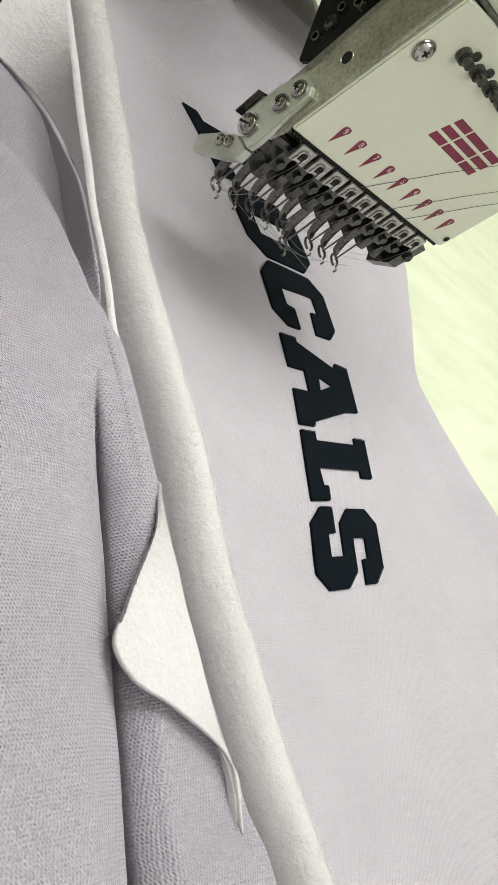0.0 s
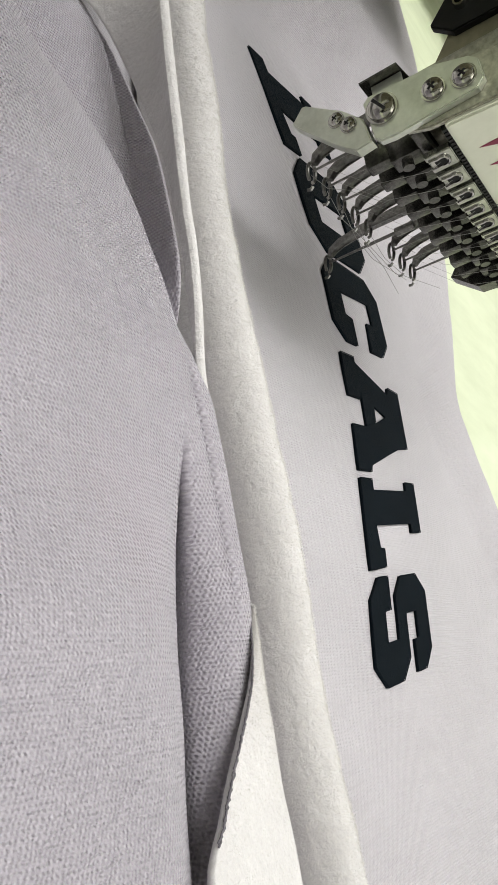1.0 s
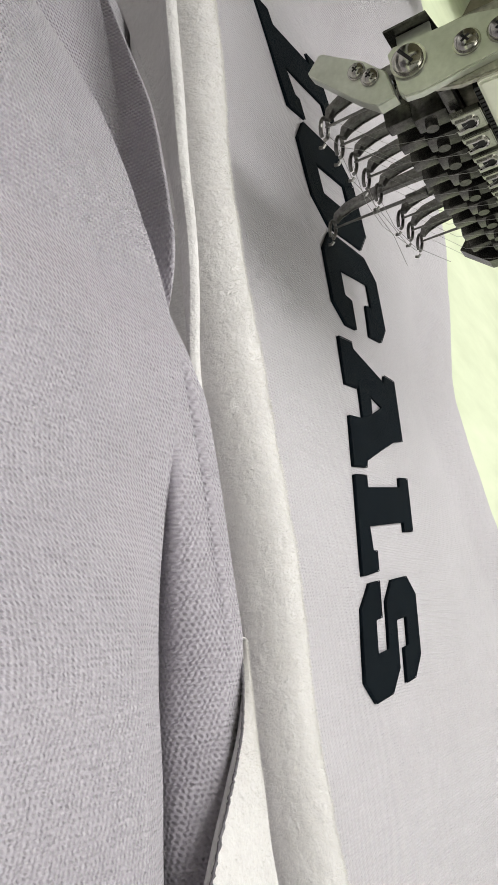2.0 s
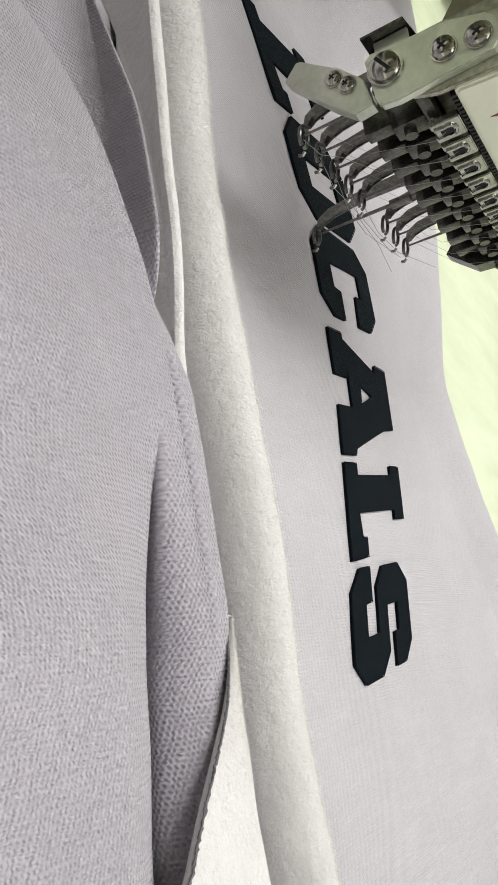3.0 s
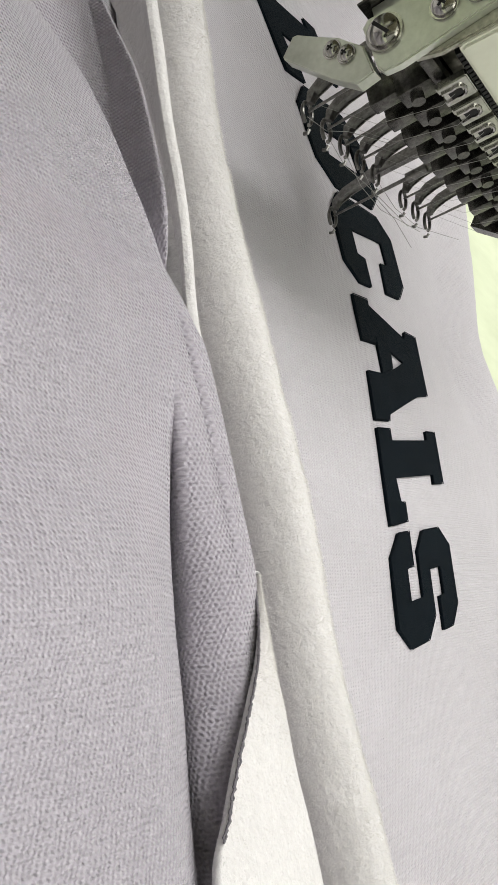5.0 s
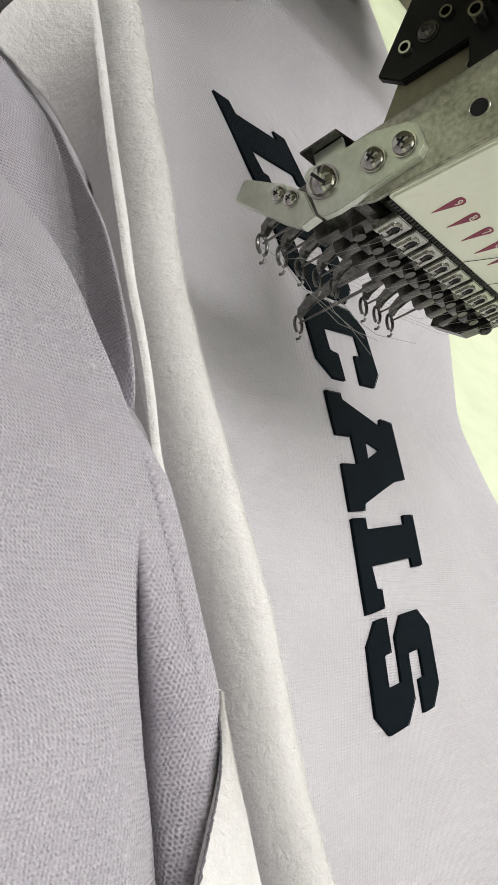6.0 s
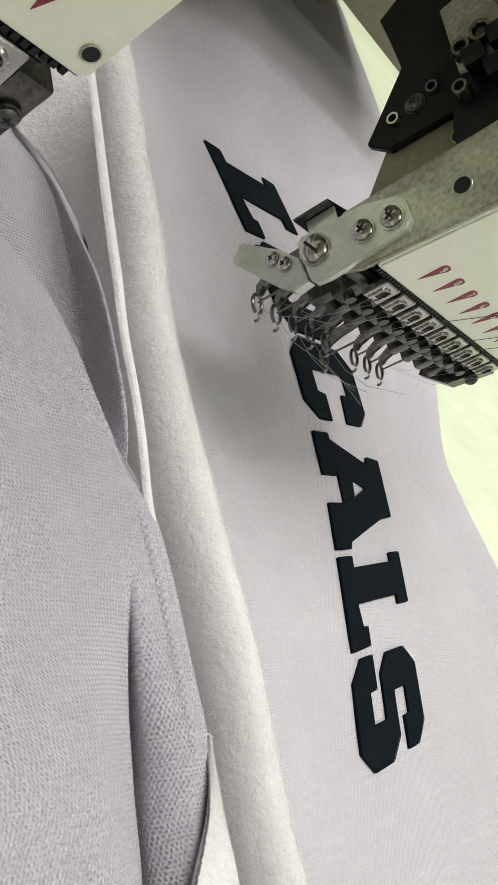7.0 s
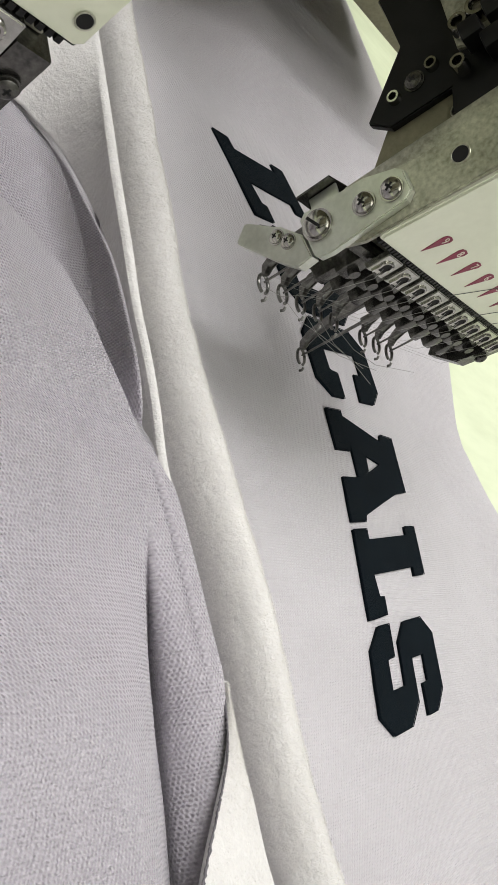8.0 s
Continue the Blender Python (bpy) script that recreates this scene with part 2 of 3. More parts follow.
for tx in (-1.2, 1.8):
    for ty in (-0.65, 1.4):
        part("leg", box(bmesh.new(), (tx - 0.03, ty - 0.03, -0.85), (tx + 0.03, ty + 0.03, -0.0335), 0.003), STEEL, table)

# ---- sweatshirt ----
shirt = tagged(new("sweatshirt"), "lavender grey fleece sweatshirt with dark embroidered lettering, laid under the needles", "sweatshirt")
right_edge = smooth_through([(-0.75, 0.75), (-0.3, 0.56), (-0.2, 0.463), (-0.1, 0.385), (-0.045, 0.35), (0.0, 0.333), (0.05, 0.352), (0.1, 0.377), (0.2, 0.42), (0.3, 0.45), (0.45, 0.462), (0.64, 0.41), (1.0, 0.3)])
ridge = smooth_through([(-0.7, 0.03), (-0.4, -0.024), (-0.35, -0.034), (-0.3, -0.044), (-0.25, -0.051), (-0.2, -0.052), (-0.15, -0.054), (-0.1, -0.060), (-0.05, -0.065), (0.0, -0.067), (0.05, -0.063), (0.15, -0.060), (0.3, -0.055), (0.6, -0.05)])
fold = smooth_through([(-0.7, 0.0), (-0.4, -0.056), (-0.34, -0.064), (-0.3, -0.072), (-0.25, -0.080), (-0.2, -0.086), (-0.15, -0.090), (-0.108, -0.0950), (-0.085, -0.1012), (-0.060, -0.1080), (-0.031, -0.1125), (-0.004, -0.1205), (0.018, -0.138), (0.036, -0.160), (0.05, -0.190), (0.065, -0.232), (0.085, -0.285), (0.13, -0.34), (0.4, -0.36)])
valley = smooth_through([(-0.7, -0.146), (-0.4, -0.128), (-0.3, -0.119), (-0.25, -0.115), (-0.2, -0.1108), (-0.15, -0.110), (-0.1, -0.113), (0.0, -0.135), (0.4, -0.14)])
shoulder = smooth_through([(-0.7, -0.175), (-0.34, -0.150), (-0.26, -0.142), (-0.2, -0.138), (-0.1, -0.136), (0.0, -0.15), (0.4, -0.16)])


def wander(x, y, size, seed):
    return noise.noise(Vector((x / size, y / size, seed)))


def front_panel(u, v):
    y = -0.7 + 1.6 * u
    w = 1 - (1 - v) ** 1.25
    edge = right_edge(y) + 0.0016 * wander(0, y, 0.012, 3.0)
    x = -0.42 + (edge + 0.42) * w
    near = ease(0.07, 0.0, edge - x)
    z = 0.0012 * wander(x, y, 0.05, 1.0) * ease(-0.02, 0.05, x) + 0.013 * near * (1 - ease(0.16, 0.34, y))
    z += 0.02 * ease(0.25, 0.55, y) * (0.5 + 0.5 * math.sin(x * 22 + 5 * y)) * (1 - near)
    # far up the cloth is bunched and falls off towards its side
    z += 0.045 * ease(0.24, 0.36, y) * ease(0.0, 0.12, x) * ease(0.0, 0.11, edge - x)
    return x, y, max(z, 0.0)


cloth("front_panel", front_panel, 360, 220, FACE, shirt, "smooth lavender jersey front")

ROLL = [(0.037, 0.0), (0.019, 0.0075), (0.009, 0.024), (0.0048, 0.0356), (-0.0008, 0.039), (-0.0070, 0.0378), (-0.0116, 0.033), (-0.0142, 0.0256), (-0.0146, 0.015), (-0.014, 0.003)]


def along(points, v):
    k = v * (len(points) - 1)
    xs = smooth_through([(i, p[0]) for i, p in enumerate(points)], 1.0)
    zs = smooth_through([(i, p[1]) for i, p in enumerate(points)], 1.0)
    return xs(k), zs(k)


ROLL_X = smooth_through([(i / 9, p[0]) for i, p in enumerate(ROLL)])
ROLL_Z = smooth_through([(i / 9, p[1]) for i, p in enumerate(ROLL)])


def fleece_roll(u, v):
    y = -0.65 + 1.2 * u
    bulge = 1 + 0.05 * wander(0, y, 0.06, 7.0)
    x = ridge(y) + ROLL_X(v) + 0.0008 * wander(0, y, 0.02, 5.0)
    return x, y, max(ROLL_Z(v) * bulge, 0.0005) + 0.0005 * wander(v * 0.04, y, 0.01, 6.0) * ROLL_Z(v) / 0.04 + 0.0006


roll = cloth("folded_hem", fleece_roll, 260, 48, FLEECE, shirt, "rolled cream hem showing the brushed fleece")


hem_x = smooth_through([(-0.65, -0.0958), (-0.112, -0.0958), (-0.083, -0.0985), (-0.0548, -0.1024), (-0.0332, -0.1008), (-0.0029, -0.0982), (0.0241, -0.0970), (0.0521, -0.0982), (0.0786, -0.1038), (0.0941, -0.1149), (0.1041, -0.1261), (0.1341, -0.2461), (0.2, -0.26)])
hem_z = smooth_through([(-0.65, 0.031), (-0.112, 0.0310), (-0.083, 0.0340), (-0.0548, 0.0370), (-0.0332, 0.0350), (-0.0029, 0.0310), (0.0241, 0.0250), (0.0521, 0.0180), (0.0786, 0.0120), (0.0941, 0.0080), (0.1041, 0.0060), (0.2, 0.005)])


def side_panel(u, v):
    y = -0.65 + 0.85 * u
    b = fold(y)
    c = min(valley(y), b - 0.024)
    s = min(shoulder(y), c - 0.02)
    deep = 1 - ease(-0.205, -0.12, y)
    low = ease(-0.185, -0.22, y) * (1 - ease(-0.335, -0.36, y))
    top = 0.0325 - 0.0045 * low
    end = min(-0.25, s - 0.06)
    q = ease(-0.115, -0.05, y)
    top = top - 0.002 * q
    run = 0.007 + 0.024 * q + 0.026 * ease(-0.05, 0.03, y) + max(-0.135 - b, 0.0)
    low_end, near, mid = 0.002 + 0.006 * q, 0.012 + 0.0075 * q, 0.023 + 0.0045 * q
    h = ease(0.03, 0.09, y)
    low_end, near, mid = low_end * (1 - 0.8 * h), near * (1 - 0.6 * h), mid * (1 - 0.3 * h)
    # towards the machine the cloth drops behind its fold and climbs again under the turned flap
    pit = ease(-0.1, -0.045, y)
    wall, lift = hem_x(y) + 0.003, hem_z(y)
    first = [(b + run, low_end), (b + run * (1.1 - 0.42 * q), near), (b + run * (0.65 - 0.35 * q), mid)]
    drop = [(wall, lift - 0.0045), (wall - 0.001, 0.35 * lift), (b + (wall - b) * 0.5, 0.012 - 0.008 * ease(-0.05, 0.02, y))]
    first = [(m[0] + (n[0] - m[0]) * pit, m[1] + (n[1] - m[1]) * pit) for m, n in zip(first, drop)]
    # the tube beside the roll, a narrow slit, then the band that climbs to the broad side
    full = 0.0003 * deep
    tz = 0.0315 - 0.0030 * low
    pts = first + [(b, top - 0.0005 - 0.0110 * q), (b - 0.003, top + 0.0006 - 0.0085 * q + full), (b + (c - b) * 0.28, top + 0.0006 - 0.0050 * q + 1.5 * full),
           (c + 0.0145, tz + 0.0010 * deep), (c + 0.0095, tz - 0.0015 * deep), (c + 0.0062, tz - 0.0050 * deep), (c + 0.0048, tz - 0.0090 * deep), (c + 0.0056, tz - 0.0140 * deep), (c + 0.0085, tz - 0.0215 * deep), (c + 0.0100, tz - 0.0285 * deep), (c - 0.0020, tz - 0.0285 * deep), (c - 0.0015, 0.0315 - 0.0215 * deep), (c - 0.0020, 0.0315 - 0.0158 * deep), (c - 0.0035, 0.0315 - 0.0134 * deep), (c - 0.0055, 0.0315 - 0.0118 * deep),
           ((c + s) / 2, 0.0315 - 0.0060 * deep), (s + 0.003, 0.0315 - 0.0010 * deep), (s - 0.004, 0.0325), (s - 0.03, 0.034), (end, 0.030), (end - 0.08, 0.016), (end - 0.17, 0.004)]
    # under the machine arm the cloth sinks softly towards the flap
    sink = ease(-0.075, 0.045, y)
    pts = pts[:3] + [(px, pz - sink * 0.019 * ease(b - 0.06, b, px)) for px, pz in pts[3:]]
    x, z = along(pts, v)
    z += 0.0008 * wander(x, y, 0.03, 9.0)
    return x, y, max(z, 0.001)


cloth("side_panel", side_panel, 240, 260, JERSEY, shirt, "soft lavender jersey falling in long folds")

E_X = smooth_through([(0, -0.0958), (0.07, -0.0985), (0.14, -0.1024), (0.22, -0.1008), (0.31, -0.0982), (0.4, -0.0970), (0.49, -0.0982), (0.58, -0.1038), (0.67, -0.1149), (0.75, -0.1261), (1, -0.2461)])
E_Y = smooth_through([(0, -0.1120), (0.07, -0.0830), (0.14, -0.0548), (0.22, -0.0332), (0.31, -0.0029), (0.4, 0.0241), (0.49, 0.0521), (0.58, 0.0786), (0.67, 0.0941), (0.75, 0.1041), (1, 0.1341)])
E_Z = smooth_through([(0, 0.0310), (0.07, 0.0340), (0.14, 0.0370), (0.22, 0.0350), (0.31, 0.0310), (0.4, 0.0250), (0.49, 0.0180), (0.58, 0.0120), (0.67, 0.0080), (0.75, 0.0060), (1, 0.0050)])
G_X = smooth_through([(0.0, -0.0965), (0.07, -0.100), (0.14, -0.1055), (0.3, -0.1060), (0.6, -0.102), (1.0, -0.095)])
G_Y = smooth_through([(0.0, -0.110), (0.07, -0.082), (0.14, -0.053), (0.3, 0.005), (0.6, 0.10), (1.0, 0.26)])


def upper_flap(u, v):
    """From its free edge over a soft bulge to its fold, then tucked down."""
    ex, ey, gx, gy = E_X(u), E_Y(u), G_X(u), G_Y(u)
    ez, gz = E_Z(u), 0.0335 + 0.010 * ease(0.0, 0.16, u)
    r = 0.0010 + 0.0007 * ease(0.1, 0.35, u)
    gx += 0.0015 * ease(0.1, 0.35, u)
    if v < 0.75:
        t = v / 0.75
        tx, tz = gx - r * math.sin(1.0), gz - r * (1 - math.cos(1.0))
        x, y = ex + (tx - ex) * t, ey + (gy - ey) * t
        z = ez + (tz - ez) * t + 0.014 * max(u - 0.2, 0) * math.sin(math.pi * t) + 0.0014 * wander(x, y, 0.02, 11.0) * math.sin(math.pi * t)
    else:
        a = -1.0 + 3.0 * (v - 0.75) / 0.25
        x, y, z = gx + r * math.sin(a), gy, gz - r * (1 - math.cos(a))
    return x, y + 0.0008 * wander(u * 0.6, 0.0, 0.02, 4.0) * (1 - v), z


flap = cloth("turned_flap", upper_flap, 120, 60, FLEECE, shirt, "turned-back flap of cream brushed fleece", 0.0014)

L_X = smooth_through([(0.0, -0.0865), (0.2, -0.093), (0.38, -0.105), (0.52, -0.1214), (0.61, -0.1300), (0.67, -0.1240), (0.76, -0.1036), (0.85, -0.0820), (0.93, -0.0745), (1.0, -0.0735)])
L_Y = smooth_through([(0.0, -0.190), (0.2, -0.211), (0.38, -0.229), (0.52, -0.2527), (0.61, -0.2692), (0.67, -0.2818), (0.76, -0.2953), (0.85, -0.3131), (0.93, -0.3285), (1.0, -0.347)])
R_X = smooth_through([(-0.36, -0.0722), (-0.31, -0.0752), (-0.25, -0.0812), (-0.185, -0.0866)])
R_Y = smooth_through([(0.0, -0.188), (0.5, -0.25), (0.85, -0.316), (1.0, -0.350)])


def corner_flap(u, v):
    lx, ly, ry = L_X(u), L_Y(u), R_Y(u)
    rx = max(R_X(ry), lx + 0.0008)
    x, y = lx + (rx - lx) * v, ly + (ry - ly) * v
    free = (1 - v) * ease(0.5, 0.85, u)
    z = 0.0338 + 0.002 * math.sin(math.pi * v) + 0.003 * math.sin(math.pi * u) * (1 - v) + 0.004 * free - 0.004 * ease(0.88, 1.0, u)
    return x, y, z + 0.0006 * wander(x, y, 0.02, 8.0)


corner = cloth("turned_corner", corner_flap, 70, 40, FLEECE, shirt, "turned corner of cream fleece over the fold")

# overlock seam along the turned corner
bm = bmesh.new()
rng = random.Random(12)
for edge, lift in ((0.0, 0.0004), (0.012, 0.0003)):
    line = []
    for k in range(150):
        x, y, z = corner_flap(0.03 + 0.53 * k / 150, edge + 0.006 * rng.random())
        line.append((x - 0.0005 + rng.gauss(0, 0.00018), y, z + lift + rng.gauss(0, 0.00015)))
    tube(bm, line, 0.00034, 6)
part("overlock_seam", bm, SEAM, shirt, "dark overlocked edge stitching")


def fuzz(surface, count, lo, hi, length, parent, seed):
    """Fine loose fibres standing off a brushed surface."""
    rng = random.Random(seed)
    verts, faces = [], []
    for _ in range(count):
        u, v = rng.uniform(*lo), rng.uniform(*hi)
        p = Vector(surface(u, v))
        a, b = Vector(surface(u + 0.002, v)) - p, Vector(surface(u, v + 0.01)) - p
        n = a.cross(b).normalized()
        if n.z < 0 and abs(n.z) > 0.2:
            n = -n
        # neighbouring fibres lean together in tufts
        tuft = noise.noise_vector(p / 0.0045) * 0.9 + Vector((0.25, -0.35, 0.0))
        way = (n * rng.uniform(0.35, 0.9) + tuft + Vector((rng.gauss(0, 0.3), rng.gauss(0, 0.3), rng.gauss(0, 0.2)))).normalized()
        side = way.cross(Vector((rng.gauss(0, 1), rng.gauss(0, 1), rng.gauss(0, 1)))).normalized() * rng.uniform(0.00002, 0.00005)
        q = p + way * length * rng.uniform(0.4, 1.2)
        mid = p + way * length * 0.5 + side * rng.uniform(-3, 3)
        i = len(verts)
        verts += [p - side, p + side, mid + side * 0.8, mid - side * 0.8, q]
        faces += [(i, i + 1, i + 2, i + 3), (i + 3, i + 2, i + 4)]
    me = bpy.data.meshes.new("mesh")
    me.from_pydata(verts, [], faces)
    me.materials.append(FIBRE)
    ob = new("fleece_nap", me)
    ob.parent = parent
    return tagged(ob, kind="stuff")


fuzz(fleece_roll, 130000, (0.2, 0.85), (0.3, 0.85), 0.0016, roll, 1)
fuzz(upper_flap, 90000, (0.0, 0.85), (0.0, 0.95), 0.0024, flap, 2)
fuzz(corner_flap, 16000, (0.0, 0.99), (0.0, 1.0), 0.0009, corner, 3)


# ---- lettering: block capitals set along an arch ----
def arch(y):
    return 0.118 - 1.0 * y * y - 1.4 * y**3


def lettered(glyph, start, end, parent, rise=0.0011, height=0.0925, shift=0.0, rings=()):
    """A block capital between two places along the chest; outline in units of its width and height."""
    bm = bmesh.new()

    def lay(u, v, top):
        y = start + (end - start) * u
        x = arch(y) + shift + height * v
        return x, y + 0.0105 * v, 0.0009 + (rise if top else -0.0012)
    outer = glyph
    prism(bm, outer, lay, 0.0007)
    letter = part("letter", bm, THREAD, parent, "dark navy embroidered block capital", smooth=True)
    for ring in rings or [glyph]:
        line = [Vector(lay(u, v, True)) - Vector((0, 0, 0.0001)) for u, v in ring]
        dense = [a.lerp(b, k / 4) for a, b in zip(line, line[1:] + line[:1]) for k in range(4)]
        part("satin_border", tube(bmesh.new(), dense + dense[:1], 0.0003, 6), THREAD, letter)
    return letter


def slit(outer, hole):
    """An outline with one hole, joined by a hairline cut."""
    best = min(((i, j) for i in range(len(outer)) for j in range(len(hole))), key=lambda q: (outer[q[0]][0] - hole[q[1]][0]) ** 2 + (outer[q[0]][1] - hole[q[1]][1]) ** 2)
    i, j = best
    e = 0.002
    ring = hole[j:] + hole[:j]
    a = outer[i]
    return outer[: i + 1] + ring + [(ring[0][0] + e, ring[0][1] + e)] + [(a[0] + e, a[1] + e)] + outer[i + 1:]


CAP_L = [(0, 0), (1, 0), (0.98, 0.27), (0.78, 0.27), (0.78, 0.2), (0.52, 0.17), (0.5, 0.82), (0.62, 0.82), (0.62, 1), (0.0, 1), (0.0, 0.82), (0.12, 0.82), (0.14, 0.2), (0.0, 0.2)]
CAP_C = [(0.24, 0), (0.8, 0), (1, 0.18), (1, 0.36), (0.68, 0.36), (0.66, 0.24), (0.38, 0.24), (0.36, 0.76), (0.64, 0.76), (0.64, 0.64), (1, 0.62), (1, 0.86), (0.82, 1), (0.24, 1), (0.02, 0.82), (0, 0.18)]
O_RINGS = ([(0.24, 0), (0.78, 0), (1, 0.2), (1, 0.8), (0.78, 1), (0.24, 1), (0, 0.8), (0, 0.2)], [(0.36, 0.24), (0.34, 0.76), (0.66, 0.76), (0.66, 0.24)])
CAP_O = slit(*O_RINGS)
A_RINGS = ([(0, 0), (0.38, 0), (0.38, 0.22), (0.3, 0.24), (0.33, 0.24), (0.62, 0.24), (0.62, 0), (1, 0), (1, 0.22), (0.94, 0.24), (0.76, 0.8), (0.74, 1), (0.2, 1), (0.18, 0.8), (0.26, 0.76), (0.06, 0.22), (0, 0.22)], [(0.40, 0.44), (0.48, 0.67), (0.56, 0.44)])
CAP_A = slit(*A_RINGS)
CAP_S = [(0.2, 0), (0.8, 0), (1, 0.16), (1, 0.43), (0.82, 0.58), (0.39, 0.58), (0.39, 0.78), (0.67, 0.78), (0.67, 0.69), (0.98, 0.69), (0.98, 0.86), (0.8, 1), (0.22, 1), (0.02, 0.84), (0.02, 0.55), (0.2, 0.42), (0.63, 0.42), (0.63, 0.22), (0.33, 0.22), (0.33, 0.33), (0.0, 0.33), (0, 0.16)]

lettered(CAP_L, 0.207, 0.143, shirt)
lettered(CAP_O, 0.140, 0.070, shirt, rings=O_RINGS)
lettered(CAP_C, 0.066, 0.001, shirt)
lettered(CAP_A, -0.010, -0.094, shirt, rings=A_RINGS[:1])
lettered(CAP_L, -0.099, -0.158, shirt)
lettered(CAP_S, -0.163, -0.225, shirt, height=0.090, shift=-0.005)


# ---- embroidery head ----
NEEDLES = [-0.002 + 0.0178 * k for k in range(9)]
ACTIVE = 5


def screw(parent, at, facing, r, slot, name="screw", label="", metal=None):
    """A pan-head screw; facing is the way its head looks."""
    at, d = Vector(at), Vector(facing).normalized()
    side = d.cross(Vector((0.2, 0.5, 0.8))).normalized()
    up = d.cross(side)
    bm = rod(bmesh.new(), at, at + d * r * 0.18, r * 1.18, seg=24)
    rod(bm, at + d * r * 0.18, at + d * r * 0.42, r, r * 0.97, seg=24)
    rod(bm, at + d * r * 0.42, at + d * r * 0.66, r * 0.97, r * 0.6, seg=24)
    ob = part(name, bm, metal or CHROME, parent, label)
    # the slot is a near-black bar in place of a shaded cut
    bm = bmesh.new()
    for k in range(2 if slot == "cross" else 1):
        a, b = (side, up) if k == 0 else (up, side)
        m = Matrix((a, b, d)).transposed().to_4x4()
        m.translation = at + d * r * 0.64
        reach = 0.42 if slot == "cross" else 0.66
        box(bm, (-r * reach, -r * 0.11, -r * 0.2), (r * reach, r * 0.11, r * 0.05), 0, m)
    part("slot", bm, HOLE, ob)
    return ob


def hole(parent, at, facing, r, name="hole"):
    """A countersunk hole: near-black disc for the shade of its depth, inside a thin worn rim."""
    at, d = Vector(at), Vector(facing).normalized()
    bore_disc = part(name, rod(bmesh.new(), at - d * 0.004, at + d * 0.0003, r * 0.9, seg=20), HOLE, parent)
    q = d.to_track_quat("Z", "Y").to_matrix()
    ring = [at + d * 0.0002 + q @ Vector((r * math.cos(a), r * math.sin(a), 0)) for a in (2 * math.pi * k / 28 for k in range(29))]
    part("rim", tube(bmesh.new(), ring, r * 0.11, 8), STEEL, bore_disc)
    return bore_disc


def tubular_nut(parent, at, facing, r, depth):
    at, d = Vector(at), Vector(facing).normalized()
    bm = bmesh.new()
    rings = []
    q = d.to_track_quat("Z", "Y").to_matrix()
    for rr, h in ((r, 0), (r, depth - 0.001), (r * 0.92, depth), (r * 0.62, depth), (r * 0.55, depth - 0.001), (r * 0.55, 0)):
        rings.append([bm.verts.new(at + d * h + q @ Vector((rr * math.cos(a), rr * math.sin(a), 0))) for a in (2 * math.pi * k / 20 for k in range(20))])
    for a, b in zip(rings, rings[1:]):
        for k in range(20):
            bm.faces.new((a[k], a[(k + 1) % 20], b[(k + 1) % 20], b[k]))
    return part("tubular_nut", bm, CHROME, parent)


def teardrop(x, z):
    return [(x, z), (x + 0.0035, z + 0.009), (x + 0.0052, z + 0.0125), (x + 0.0046, z + 0.0146), (x + 0.002, z + 0.0152), (x - 0.0008, z + 0.0145), (x - 0.0016, z + 0.0125), (x - 0.0012, z + 0.009)]


def words(text, size, mat, parent, m):
    data = bpy.data.curves.new("digit", "FONT")
    data.body, data.size, data.align_x, data.align_y, data.extrude = text, size, "CENTER", "CENTER", 0.00008
    ob = new("digit", data)
    me = bpy.data.meshes.new_from_object(ob.evaluated_get(bpy.context.evaluated_depsgraph_get()))
    bpy.data.objects.remove(ob)
    me.materials.append(mat)
    made = new("digit", me)
    made.parent, made.matrix_basis = parent, m
    return made


def lean(z):
    """How far the front plate comes forward at a height."""
    return 0.052 * (z - 0.1285)


def presser_foot(parent, x):
    """Flat arm that comes down from the needle bar and ends in a hooked ring."""
    foot = tagged(new("presser_foot"))
    foot.parent, foot.location = parent, (x, 0.03, 0.050)
    bm = bmesh.new()
    prism(bm, [(0.013, 0.066), (0.0205, 0.064), (0.0190, 0.030), (0.0165, 0.013), (0.0125, 0.0055), (0.0075, 0.0040), (0.0070, 0.0062), (0.0105, 0.0090), (0.0125, 0.016), (0.0140, 0.034)],
          lambda u, v, k: (-0.0023 + 0.0046 * k, u - 0.004, v), 0.0007)
    part("arm", bm, FOOT, foot)
    bm = bmesh.new()
    tube(bm, [(0.0042 * math.sin(a), -0.0005 - 0.0052 * math.cos(a), 0.0010 + 0.0026 * (0.5 - 0.5 * math.cos(a))) for a in (2 * math.pi * (0.06 + 0.88 * k / 20) for k in range(21))], 0.0010, 8)
    tube(bm, [(0.0, 0.0072, 0.0060), (0.0, 0.0054, 0.0046), (0.0, 0.0046, 0.0036)], 0.0013, 8)
    tube(bm, [(0.0019, -0.0072, 0.0010), (0.0022, -0.0084, -0.0006), (0.0020, -0.0078, -0.0026)], 0.0009, 7)
    part("ring", bm, FOOT, foot)
    bm = rod(bmesh.new(), (0, 0, 0.003), (0, 0, 0.03), 0.0006, 0.0009, seg=8)
    rod(bm, (0, 0, 0.03), (0, 0, 0.05), 0.0011, seg=8)
    rod(bm, (0, 0, 0.05), (0, 0, 0.062), 0.0028, seg=12)
    part("needle", bm, FOOT, foot)
    return foot


